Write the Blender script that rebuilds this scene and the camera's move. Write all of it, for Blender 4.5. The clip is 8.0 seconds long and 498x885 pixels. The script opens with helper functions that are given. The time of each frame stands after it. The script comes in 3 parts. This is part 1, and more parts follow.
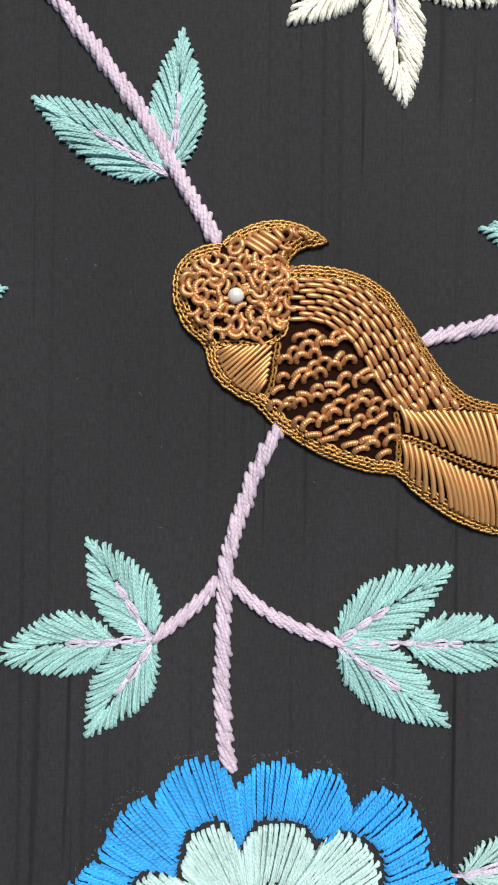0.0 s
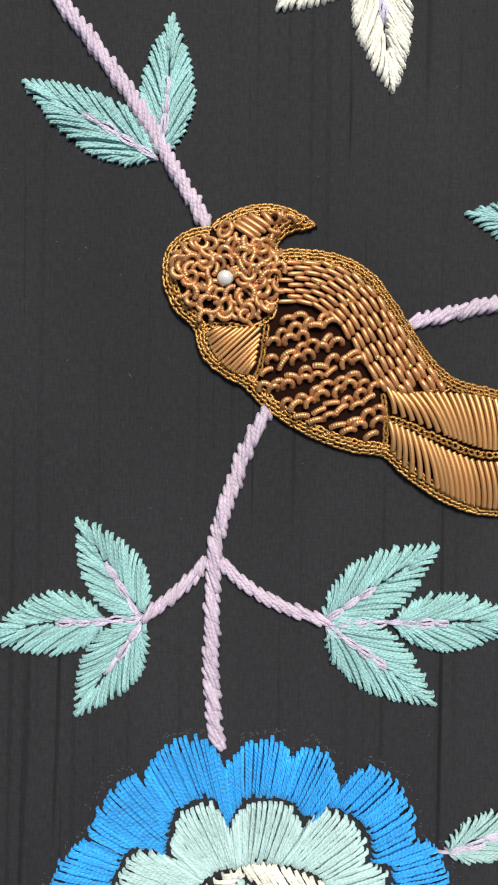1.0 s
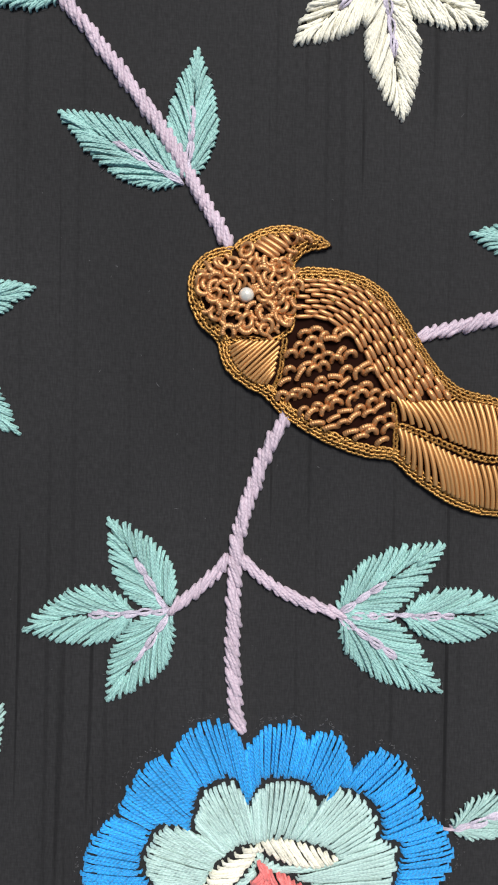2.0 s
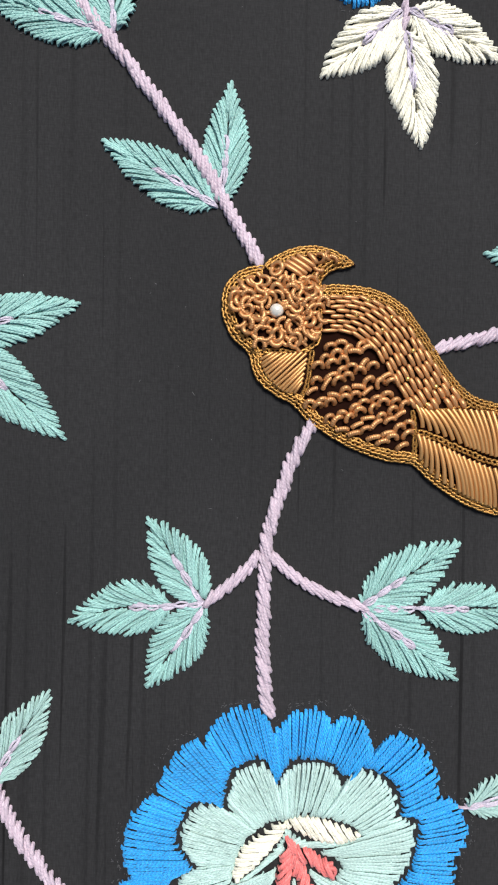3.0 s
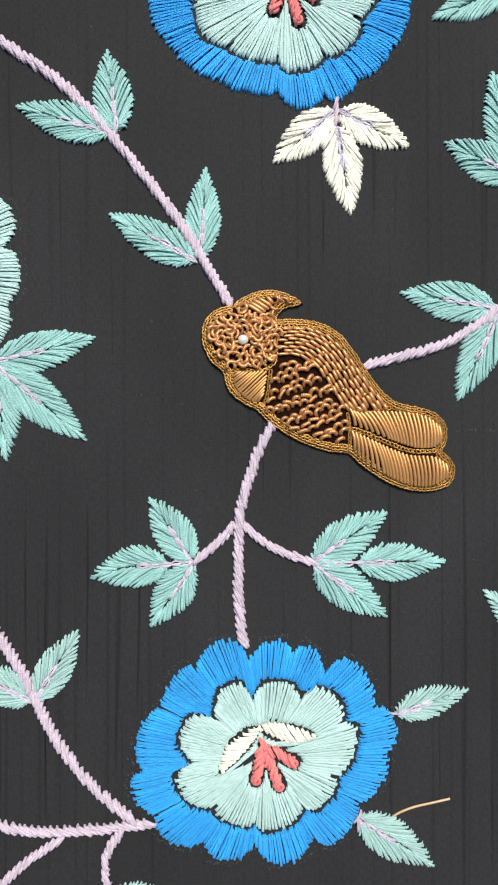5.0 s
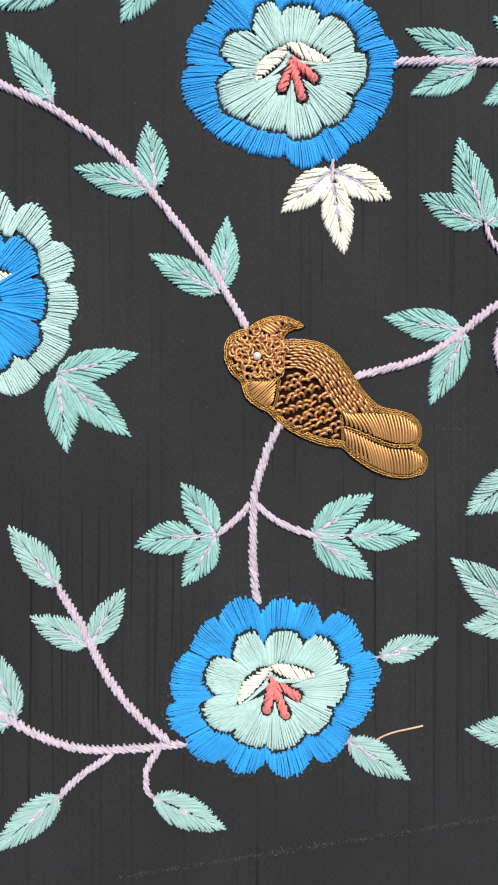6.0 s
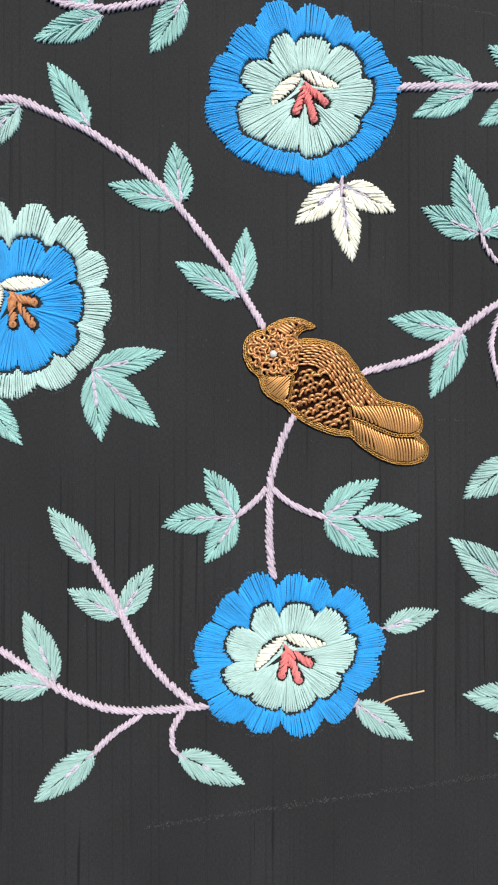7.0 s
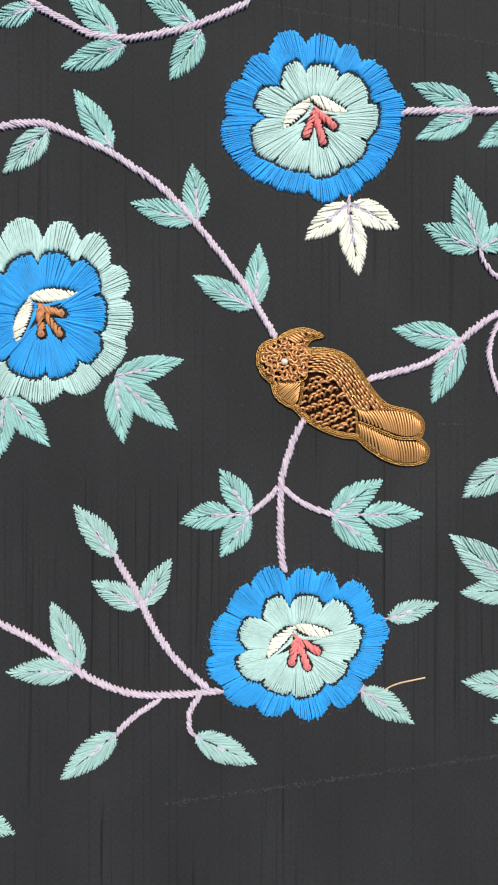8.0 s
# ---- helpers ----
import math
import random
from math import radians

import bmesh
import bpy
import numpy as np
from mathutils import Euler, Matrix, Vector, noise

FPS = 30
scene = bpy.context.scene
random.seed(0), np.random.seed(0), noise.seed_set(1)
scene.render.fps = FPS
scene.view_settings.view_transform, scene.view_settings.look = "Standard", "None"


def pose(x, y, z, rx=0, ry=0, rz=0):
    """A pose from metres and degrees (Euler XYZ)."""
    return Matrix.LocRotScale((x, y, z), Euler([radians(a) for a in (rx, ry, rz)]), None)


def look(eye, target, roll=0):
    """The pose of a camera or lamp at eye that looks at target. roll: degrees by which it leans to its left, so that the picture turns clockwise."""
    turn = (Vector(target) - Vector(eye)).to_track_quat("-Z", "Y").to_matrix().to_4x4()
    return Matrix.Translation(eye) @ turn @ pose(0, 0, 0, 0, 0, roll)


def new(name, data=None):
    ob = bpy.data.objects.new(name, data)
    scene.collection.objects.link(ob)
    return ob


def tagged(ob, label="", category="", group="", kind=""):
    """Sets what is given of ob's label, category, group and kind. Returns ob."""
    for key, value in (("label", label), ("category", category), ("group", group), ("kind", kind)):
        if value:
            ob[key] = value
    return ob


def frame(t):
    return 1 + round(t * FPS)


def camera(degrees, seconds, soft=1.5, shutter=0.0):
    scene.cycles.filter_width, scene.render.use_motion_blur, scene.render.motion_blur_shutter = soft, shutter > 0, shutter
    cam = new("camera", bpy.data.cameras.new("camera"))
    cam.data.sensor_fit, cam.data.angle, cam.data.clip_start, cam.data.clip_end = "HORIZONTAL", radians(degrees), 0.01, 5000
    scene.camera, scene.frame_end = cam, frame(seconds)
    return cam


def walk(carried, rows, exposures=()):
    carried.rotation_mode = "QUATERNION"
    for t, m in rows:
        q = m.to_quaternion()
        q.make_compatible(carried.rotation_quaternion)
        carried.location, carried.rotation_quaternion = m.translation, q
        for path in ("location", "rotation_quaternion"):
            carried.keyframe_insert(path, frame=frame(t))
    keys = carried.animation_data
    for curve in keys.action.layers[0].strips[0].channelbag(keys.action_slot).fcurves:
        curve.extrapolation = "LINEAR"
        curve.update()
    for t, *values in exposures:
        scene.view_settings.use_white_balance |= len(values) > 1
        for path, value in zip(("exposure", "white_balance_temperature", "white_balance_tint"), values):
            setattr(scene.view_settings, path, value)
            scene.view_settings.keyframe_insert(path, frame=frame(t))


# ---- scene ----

# ---------------------------------------------------------------- camera
cam = camera(40.0, 8.0, soft=2.0)
# seconds, x, y, height in millimetres over the cloth, then three turns in degrees
ROWS = [
    (0.0, 10.04, 5.04, 91.57, -0.10, -1.57, 0.79),
    (0.5, 10.65, 3.63, 90.67, -0.14, -1.76, 0.79),
    (1.0, 10.74, 2.54, 92.53, -0.10, -2.07, 0.85),
    (1.5, 8.18, 2.64, 96.22, -0.21, -1.85, 0.88),
    (1.7, 8.27, 2.94, 97.44, -0.20, -1.83, 0.89),
    (2.8, 5.11, 4.08, 104.83, -0.31, -1.59, 0.97),
    (3.0, 3.58, 4.02, 106.67, -0.15, -1.69, 0.97),
    (3.5, 4.62, 4.42, 117.23, 0.07, -1.69, 0.38),
    (4.0, 5.07, 1.62, 126.83, 0.09, -1.69, 0.09),
    (4.5, 6.64, 0.96, 133.61, 0.27, -1.64, -0.20),
    (4.7, 7.69, 1.75, 133.97, 0.31, -1.71, -0.25),
    (5.8, 7.72, 3.27, 173.18, -0.25, -1.15, -0.19),
    (6.0, 5.13, 2.76, 175.04, -0.18, -1.10, -0.17),
    (6.5, 5.23, 0.00, 184.53, 0.00, -0.55, -0.14),
    (7.0, 2.48, -0.90, 192.85, 0.08, -0.38, -0.12),
    (7.5, 2.85, -1.58, 201.25, 0.16, 0.61, -0.10),
    (8.0, 0.00, 0.00, 206.06, 0.00, 0.00, 0.00),
]
EXPOSURES = [(0.0, 0.47, 6680, 10), (0.5, 0.47, 6680, 10), (1.0, 0.40, 6680, 10), (1.4, 0.27, 6680, 10), (3.0, 0.42, 6680, 10), (3.5, 0.48, 6660, 9), (7.0, 0.50, 6640, 7), (8.0, 0.47, 6640, 7)]
walk(cam, [(t, pose(x / 1000, y / 1000, z / 1000, a, b, c)) for t, x, y, z, a, b, c in ROWS], EXPOSURES)

# ---------------------------------------------------------------- light
world = bpy.data.worlds.new("daylight")
scene.world = world
world.use_nodes = True
wn = world.node_tree.nodes
sky = wn.new("ShaderNodeTexSky")
sky.sky_type = "NISHITA"
sky.sun_disc = False
sky.sun_elevation = radians(62)
sky.sun_rotation = radians(20)
sky.dust_density = 4.0
sky.air_density = 1.0
world.node_tree.links.new(sky.outputs[0], wn["Background"].inputs[0])
wn["Background"].inputs[1].default_value = 0.066
sun = new("sun", bpy.data.lights.new("sun", "SUN"))
sun.data.energy = 2.8
sun.data.angle = radians(22)
sun.data.color = (0.945, 0.965, 0.94)
sun.matrix_world = look((0.10, 0.36, 0.72), (0, 0, 0))

# ---------------------------------------------------------------- materials


def lin(r, g, b):
    """Linear colour from 0..255 display values."""
    return tuple((c / 255 / 12.92) if c <= 10 else ((c / 255 + 0.055) / 1.055) ** 2.4 for c in (r, g, b))


def nodes_of(name):
    m = bpy.data.materials.new(name)
    m.use_nodes = True
    return m, m.node_tree.nodes, m.node_tree.links, m.node_tree.nodes["Principled BSDF"]


def math_node(n, l, op, a, b):
    k = n.new("ShaderNodeMath")
    k.operation = op
    for i, v in enumerate((a, b)):
        if isinstance(v, (int, float)):
            k.inputs[i].default_value = v
        else:
            l.new(v, k.inputs[i])
    return k.outputs[0]


def thread_material(name, rgb, rough=0.42, metal=0.0, pitch=0.28, plies=3, bump=0.42, spread=0.34, sheen=0.15, island=True):
    """Twisted thread: helical plies from the surface coordinates (length along the thread, turn round it)."""
    m, n, l, p = nodes_of(name)
    uv = n.new("ShaderNodeUVMap")
    sep = n.new("ShaderNodeSeparateXYZ")
    l.new(uv.outputs[0], sep.inputs[0])
    turn = math_node(n, l, "MULTIPLY", sep.outputs[1], 2 * math.pi * plies)
    which = n.new("ShaderNodeNewGeometry").outputs["Random Per Island"] if island else n.new("ShaderNodeObjectInfo").outputs["Random"]
    along = math_node(n, l, "ADD", math_node(n, l, "MULTIPLY", sep.outputs[0], 2 * math.pi * pitch), math_node(n, l, "MULTIPLY", which, 40.0))
    wave = math_node(n, l, "SINE", math_node(n, l, "ADD", turn, along), 0.0)
    grain = n.new("ShaderNodeTexNoise")
    grain.inputs["Scale"].default_value = 5200
    grain.inputs["Detail"].default_value = 3
    tc = n.new("ShaderNodeTexCoord")
    l.new(tc.outputs["Object"], grain.inputs["Vector"])
    height = math_node(n, l, "ADD", math_node(n, l, "MULTIPLY", wave, 0.36), math_node(n, l, "MULTIPLY", grain.outputs[0], 1.1))
    b = n.new("ShaderNodeBump")
    b.inputs["Strength"].default_value = bump
    b.inputs["Distance"].default_value = 0.00012
    l.new(height, b.inputs["Height"])
    l.new(b.outputs[0], p.inputs["Normal"])
    patch = n.new("ShaderNodeTexNoise")
    patch.inputs["Scale"].default_value = 160
    l.new(tc.outputs["Object"], patch.inputs["Vector"])
    v = math_node(n, l, "ADD", math_node(n, l, "MULTIPLY", which, spread), math_node(n, l, "MULTIPLY", patch.outputs[0], spread))
    v = math_node(n, l, "ADD", v, 1.0 - spread)
    hsv = n.new("ShaderNodeHueSaturation")
    hsv.inputs["Color"].default_value = (*lin(*rgb), 1)
    l.new(v, hsv.inputs["Value"])
    l.new(hsv.outputs[0], p.inputs["Base Color"])
    p.inputs["Roughness"].default_value = rough
    p.inputs["Metallic"].default_value = metal
    if not metal:
        p.inputs["Specular IOR Level"].default_value = 0.38
        p.inputs["Sheen Weight"].default_value = sheen
    return m


def cloth_material():
    """Charcoal handloom cloth: fine weave, vertical slubs, faint cloudy fading."""
    m, n, l, p = nodes_of("charcoal_cloth")
    tc = n.new("ShaderNodeTexCoord")

    def noise_at(sx, sy, detail, rough=0.5, bent=0.0):
        mp = n.new("ShaderNodeMapping")
        mp.inputs["Scale"].default_value = (sx, sy, 1)
        l.new(tc.outputs["Object"], mp.inputs[0])
        t = n.new("ShaderNodeTexNoise")
        t.inputs["Scale"].default_value = 1.0
        t.inputs["Detail"].default_value = detail
        t.inputs["Roughness"].default_value = rough
        t.inputs["Distortion"].default_value = bent
        l.new(mp.outputs[0], t.inputs["Vector"])
        return t.outputs[0]

    def ramp(v, stops):
        r = n.new("ShaderNodeValToRGB")
        e = r.color_ramp.elements
        while len(e) < len(stops):
            e.new(0.5)
        for k, (at, val) in zip(e, stops):
            k.position, k.color = at, (val, val, val, 1)
        l.new(v, r.inputs[0])
        return r.outputs[0]

    slub = ramp(noise_at(720, 11, 0.8, 0.5, 0.45), [(0.0, 0.35), (0.25, 0.5), (0.31, 1.0), (1.0, 1.0)])
    long_slub = ramp(noise_at(520, 9.0, 1.5, 0.5, 0.4), [(0.0, 0.62), (0.27, 0.7), (0.34, 1.0), (1.0, 1.0)])
    slub_b = ramp(noise_at(900, 9, 1.0), [(0.0, 0.7), (0.28, 0.8), (0.40, 1.0), (1.0, 1.06)])
    broken = ramp(noise_at(300, 45, 2.0), [(0.2, 0.3), (0.55, 1.0), (0.8, 1.0), (1.0, 1.0)])
    yarn = ramp(noise_at(3600, 800, 2.5), [(0.25, 0.78), (0.75, 1.22), (0.9, 1.3), (1.0, 1.3)])
    weft = ramp(noise_at(900, 3600, 2.5), [(0.25, 0.86), (0.75, 1.16), (0.9, 1.3), (1.0, 1.3)])
    cloud = ramp(noise_at(28, 16, 3.0), [(0.25, 0.8), (0.75, 1.2), (0.9, 1.25), (1.0, 1.2)])
    one = math_node(n, l, "SUBTRACT", 1.0, slub)
    dark = math_node(n, l, "SUBTRACT", 1.0, math_node(n, l, "MULTIPLY", one, broken))
    v = math_node(n, l, "MULTIPLY", math_node(n, l, "MULTIPLY", dark, slub_b), math_node(n, l, "MULTIPLY", cloud, long_slub))
    v = math_node(n, l, "MULTIPLY", v, math_node(n, l, "MULTIPLY", yarn, weft))
    hsv = n.new("ShaderNodeHueSaturation")
    hsv.inputs["Color"].default_value = (0.0222, 0.0219, 0.0232, 1)
    l.new(v, hsv.inputs["Value"])
    l.new(hsv.outputs[0], p.inputs["Base Color"])
    p.inputs["Roughness"].default_value = 0.8
    p.inputs["Specular IOR Level"].default_value = 0.15
    h = math_node(n, l, "ADD", yarn, weft)
    h = math_node(n, l, "ADD", h, math_node(n, l, "MULTIPLY", dark, 1.2))
    b = n.new("ShaderNodeBump")
    b.inputs["Strength"].default_value = 0.35
    b.inputs["Distance"].default_value = 0.00015
    l.new(h, b.inputs["Height"])
    l.new(b.outputs[0], p.inputs["Normal"])
    return m


def plain_material(name, rgb, rough, metal=0.0, scale=900, spread=0.3):
    m, n, l, p = nodes_of(name)
    tc = n.new("ShaderNodeTexCoord")
    t = n.new("ShaderNodeTexNoise")
    t.inputs["Scale"].default_value = scale
    t.inputs["Detail"].default_value = 4
    l.new(tc.outputs["Object"], t.inputs["Vector"])
    hsv = n.new("ShaderNodeHueSaturation")
    hsv.inputs["Color"].default_value = (*lin(*rgb), 1)
    l.new(math_node(n, l, "ADD", math_node(n, l, "MULTIPLY", t.outputs[0], spread * 2), 1 - spread), hsv.inputs["Value"])
    l.new(hsv.outputs[0], p.inputs["Base Color"])
    p.inputs["Roughness"].default_value = rough
    p.inputs["Metallic"].default_value = metal
    b = n.new("ShaderNodeBump")
    b.inputs["Strength"].default_value = 0.3
    b.inputs["Distance"].default_value = 0.0002
    l.new(t.outputs[0], b.inputs["Height"])
    l.new(b.outputs[0], p.inputs["Normal"])
    return m


CLOTH = cloth_material()
TEAL = thread_material("teal_floss", (147, 192, 187), bump=0.6, spread=0.44)
MINT = thread_material("mint_floss", (180, 209, 204), spread=0.4)
PALE = thread_material("pale_mint_leaf_floss", (158, 191, 186))
BLUE = thread_material("azure_floss", (34, 162, 236), bump=0.9, spread=0.48)
LILAC = thread_material("lilac_floss", (192, 174, 188))
VEIN = thread_material("pale_lilac_floss", (196, 187, 203))
CREAM = thread_material("cream_floss", (235, 231, 214))
CORAL = thread_material("coral_floss", (232, 124, 122), pitch=0.3)
COPPER_FLOSS = thread_material("copper_brown_floss", (196, 130, 84))
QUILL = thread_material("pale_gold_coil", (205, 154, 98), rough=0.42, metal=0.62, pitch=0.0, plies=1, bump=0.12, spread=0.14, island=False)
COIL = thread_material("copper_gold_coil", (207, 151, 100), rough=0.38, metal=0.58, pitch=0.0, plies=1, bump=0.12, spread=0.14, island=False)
CHAIN = thread_material("antique_gold_chain", (190, 142, 78), rough=0.38, metal=0.7, pitch=0.5, bump=0.3, spread=0.25)
PADDING = plain_material("dark_brown_padding", (32, 13, 7), 0.95)
PEARL = plain_material("pearl", (222, 219, 210), 0.22, 0.2, spread=0.03)
PADDING.node_tree.nodes["Principled BSDF"].inputs["Specular IOR Level"].default_value = 0.1
PEARL.node_tree.nodes["Principled BSDF"].inputs["Coat Weight"].default_value = 0.6
WIRE = plain_material("pale_gold_wire", (206, 170, 136), 0.5, 0.25)
CHALK = plain_material("chalk", (78, 78, 80), 0.95)
TABLE = plain_material("table_board", (150, 140, 128), 0.6, scale=40)

# ---------------------------------------------------------------- design grid
# 1 unit = 0.17 mm of cloth; x to the right, y down the cloth, z out of it
S = 0.15 / 882
rng = np.random.default_rng(7)


def place(v):
    v = np.asarray(v, float)
    out = np.empty(v.shape)
    out[..., 0], out[..., 1], out[..., 2] = (v[..., 0] - 441) * S, (784 - v[..., 1]) * S, v[..., 2] * S
    return out


class Threads:
    """Gathers strands and makes one mesh of them. Paths are in design units."""

    def __init__(self, sides=6):
        self.sides, self.stitches = sides, []

    def strand(self, path, radius, fresh=True):
        path, radius = np.asarray(path, float), np.broadcast_to(np.asarray(radius, float), (len(path),))
        if fresh or not self.stitches:
            self.stitches.append([])
        self.stitches[-1].append((path, radius))

    def stitch(self, a, b, w, h=2.0, strands=2, bow=0.0, lift=0.0, taper=1.0):
        """One satin stitch from a to b: plies that wind loosely round each other, whose ends dive into the cloth."""
        a, b = np.asarray(a, float), np.asarray(b, float)
        d = b - a
        far = np.hypot(*d) + 1e-6
        n = np.array([-d[1], d[0]]) / far
        count = int(np.clip(far / 2.3, 7, 22)) if strands > 1 else 6
        t = np.linspace(0, 1, count)
        t[1], t[-2] = 0.35 * w / far + 0.01, 1 - 0.35 * w / far - 0.01
        t = np.sort(t.clip(0, 1))
        r = w / 2 * (0.64 if strands == 2 else 0.42 if strands == 3 else 1.0)
        orbit = w / 2 - r
        arch = np.minimum(1, 0.75 + 0.25 * np.sin(math.pi * t) * 1.6)
        arch[0] = arch[-1] = -0.7
        narrow = 1 - (1 - taper) * t
        phase, turns = rng.uniform(0, 6.28), far / (w * rng.uniform(3.0, 6.0))
        size = np.ones(count)
        size[0], size[1], size[-1] = 0.72, 1.04, 0.7
        shake = rng.normal(0, 0.05 * w)
        for k in range(strands):
            spin = 2 * math.pi * k / strands + 0.75 * np.sin(phase + 2 * math.pi * turns * t) + (0.0 if strands == 2 else 0.5)
            side = orbit * np.cos(spin) * 1.15 + bow * 4 * t * (1 - t) + rng.normal(0, 0.035 * w, count)
            z = arch * h + lift * np.minimum(1, 4 * t * (1 - t) * 2) + orbit * np.sin(spin) * 0.8 + shake
            xy = a + t[:, None] * d + (side * narrow)[:, None] * n
            self.strand(np.c_[xy, z], r * narrow * size, fresh=k == 0)

    def pieces(self, name, material, parent):
        """Every stitch as an object of its own under parent."""
        every = self.stitches
        for one in every:
            self.stitches = [one]
            part(name, self.mesh(name, material), parent)
        self.stitches = every

    def mesh(self, name, material):
        vs, fs, us, base = [], [], [], 0
        sets = {}
        for one in self.stitches:
            for path, radius in one:
                sets.setdefault(len(path), []).append((path, radius))
        k = self.sides
        ang = np.arange(k) / k * 2 * math.pi
        for count, items in sets.items():
            p = np.stack([i[0] for i in items])
            r = np.stack([i[1] for i in items])
            m = len(items)
            tan = np.gradient(p, axis=1)
            tan /= np.linalg.norm(tan, axis=2, keepdims=True) + 1e-9
            side = np.cross(tan, (0, 0, 1.0))
            long = np.linalg.norm(side, axis=2, keepdims=True)
            side = np.where(long < 1e-3, np.array([1.0, 0, 0]), side / (long + 1e-9))
            up = np.cross(side, tan)
            ring = p[:, :, None] + r[:, :, None, None] * (np.cos(ang)[:, None] * side[:, :, None] + np.sin(ang)[:, None] * up[:, :, None])
            vs.append(place(ring.reshape(-1, 3)))
            length = np.concatenate([np.zeros((m, 1)), np.cumsum(np.linalg.norm(np.diff(p, axis=1), axis=2), 1)], 1)
            i, j, q = np.meshgrid(np.arange(m), np.arange(count - 1), np.arange(k), indexing="ij")
            at = lambda jj, qq: base + (i * count + jj) * k + qq % k
            quads = np.stack([at(j, q), at(j + 1, q), at(j + 1, q + 1), at(j, q + 1)], -1)
            fs.append(quads.reshape(-1, 4))
            la, lb = length[i, j], length[i, j + 1]
            u = np.stack([la, lb, lb, la], -1)
            v = np.stack([q, q, q + 1, q + 1], -1) / k
            us.append(np.stack([u, v], -1).reshape(-1, 2))
            base += m * count * k
        return mesh_from(name, np.concatenate(vs), np.concatenate(fs), material, np.concatenate(us))


def mesh_from(name, verts, quads, material, uvs=None, smooth=True):
    me = bpy.data.meshes.new(name)
    me.vertices.add(len(verts))
    me.vertices.foreach_set("co", np.ascontiguousarray(verts, dtype=np.float32).ravel())
    me.loops.add(quads.size)
    me.loops.foreach_set("vertex_index", np.ascontiguousarray(quads, dtype=np.int32).ravel())
    me.polygons.add(len(quads))
    me.polygons.foreach_set("loop_start", np.arange(len(quads), dtype=np.int32) * quads.shape[1])
    me.polygons.foreach_set("use_smooth", np.full(len(quads), smooth))
    if uvs is not None:
        layer = me.uv_layers.new(name="UVMap")
        layer.data.foreach_set("uv", np.ascontiguousarray(uvs, dtype=np.float32).ravel())
    me.update(calc_edges=True)
    me.validate()
    me.materials.append(material)
    return me


def thing(name, at, label, category, group="", kind=""):
    """An Empty at the base of a thing; at in design units."""
    ob = new(name)
    ob.empty_display_size = 0.003
    ob.location = Vector(place((*at, 0.0)))
    return tagged(ob, label, category, group, kind)


def part(name, mesh, parent, label="", kind=""):
    """A mesh as one part; its vertices are in world metres, so that the parent's place is taken off."""
    ob = new(name, mesh)
    ob.parent = parent
    home = parent
    off = Vector()
    while home:
        off += home.location
        home = home.parent
    ob.location = -off
    return tagged(ob, label, kind=kind)


def spline(points, step):
    """A smooth line through the points, resampled to even steps."""
    p = np.asarray(points, float)
    e = np.vstack([2 * p[0] - p[1], p, 2 * p[-1] - p[-2]])
    out = []
    for i in range(len(p) - 1):
        a, b, c, d = e[i : i + 4]
        t = np.linspace(0, 1, 24, endpoint=False)[:, None]
        out.append(0.5 * (2 * b + (c - a) * t + (2 * a - 5 * b + 4 * c - d) * t**2 + (3 * b - a - 3 * c + d) * t**3))
    q = np.vstack(out + [p[-1:]])
    s = np.r_[0, np.cumsum(np.linalg.norm(np.diff(q, axis=0), axis=1))]
    k = max(2, int(round(s[-1] / step)) + 1)
    w = np.linspace(0, s[-1], k)
    return np.stack([np.interp(w, s, q[:, c]) for c in range(q.shape[1])], 1)


# ---------------------------------------------------------------- cloth and table
def slab(name, x0, x1, y0, y1, z0, z1, material, nx=1, ny=1, sag=0.0):
    bm = bmesh.new()
    grid = {}
    for i in range(nx + 1):
        for j in range(ny + 1):
            x, y = x0 + (x1 - x0) * i / nx, y0 + (y1 - y0) * j / ny
            dz = sag * noise.noise((x * 9, y * 6, 0.3))
            grid[i, j] = bm.verts.new((x, y, z1 + dz)), bm.verts.new((x, y, z0))
    for i in range(nx):
        for j in range(ny):
            bm.faces.new([grid[a][0] for a in ((i, j), (i + 1, j), (i + 1, j + 1), (i, j + 1))])
            bm.faces.new([grid[a][1] for a in ((i, j), (i, j + 1), (i + 1, j + 1), (i + 1, j))])
    rim = [(i, 0) for i in range(nx)] + [(nx, j) for j in range(ny)] + [(i, ny) for i in range(nx, 0, -1)] + [(0, j) for j in range(ny, 0, -1)]
    for a, b in zip(rim, rim[1:] + rim[:1]):
        bm.faces.new([grid[a][1], grid[b][1], grid[b][0], grid[a][0]])
    me = bpy.data.meshes.new(name)
    bm.to_mesh(me)
    bm.free()
    me.materials.append(material)
    for f in me.polygons:
        f.use_smooth = False
    return new(name, me)


tagged(slab("ground", -0.9, 0.9, -0.9, 0.9, -0.04, -0.0012, TABLE), "plain pale board that the cloth lies on", "table", kind="structure")
tagged(slab("cloth", -0.5, 0.5, -0.6, 0.6, -0.0012, 0.0, CLOTH, 80, 96, 0.00004), "charcoal black handloom cloth with vertical slub lines", "cloth")


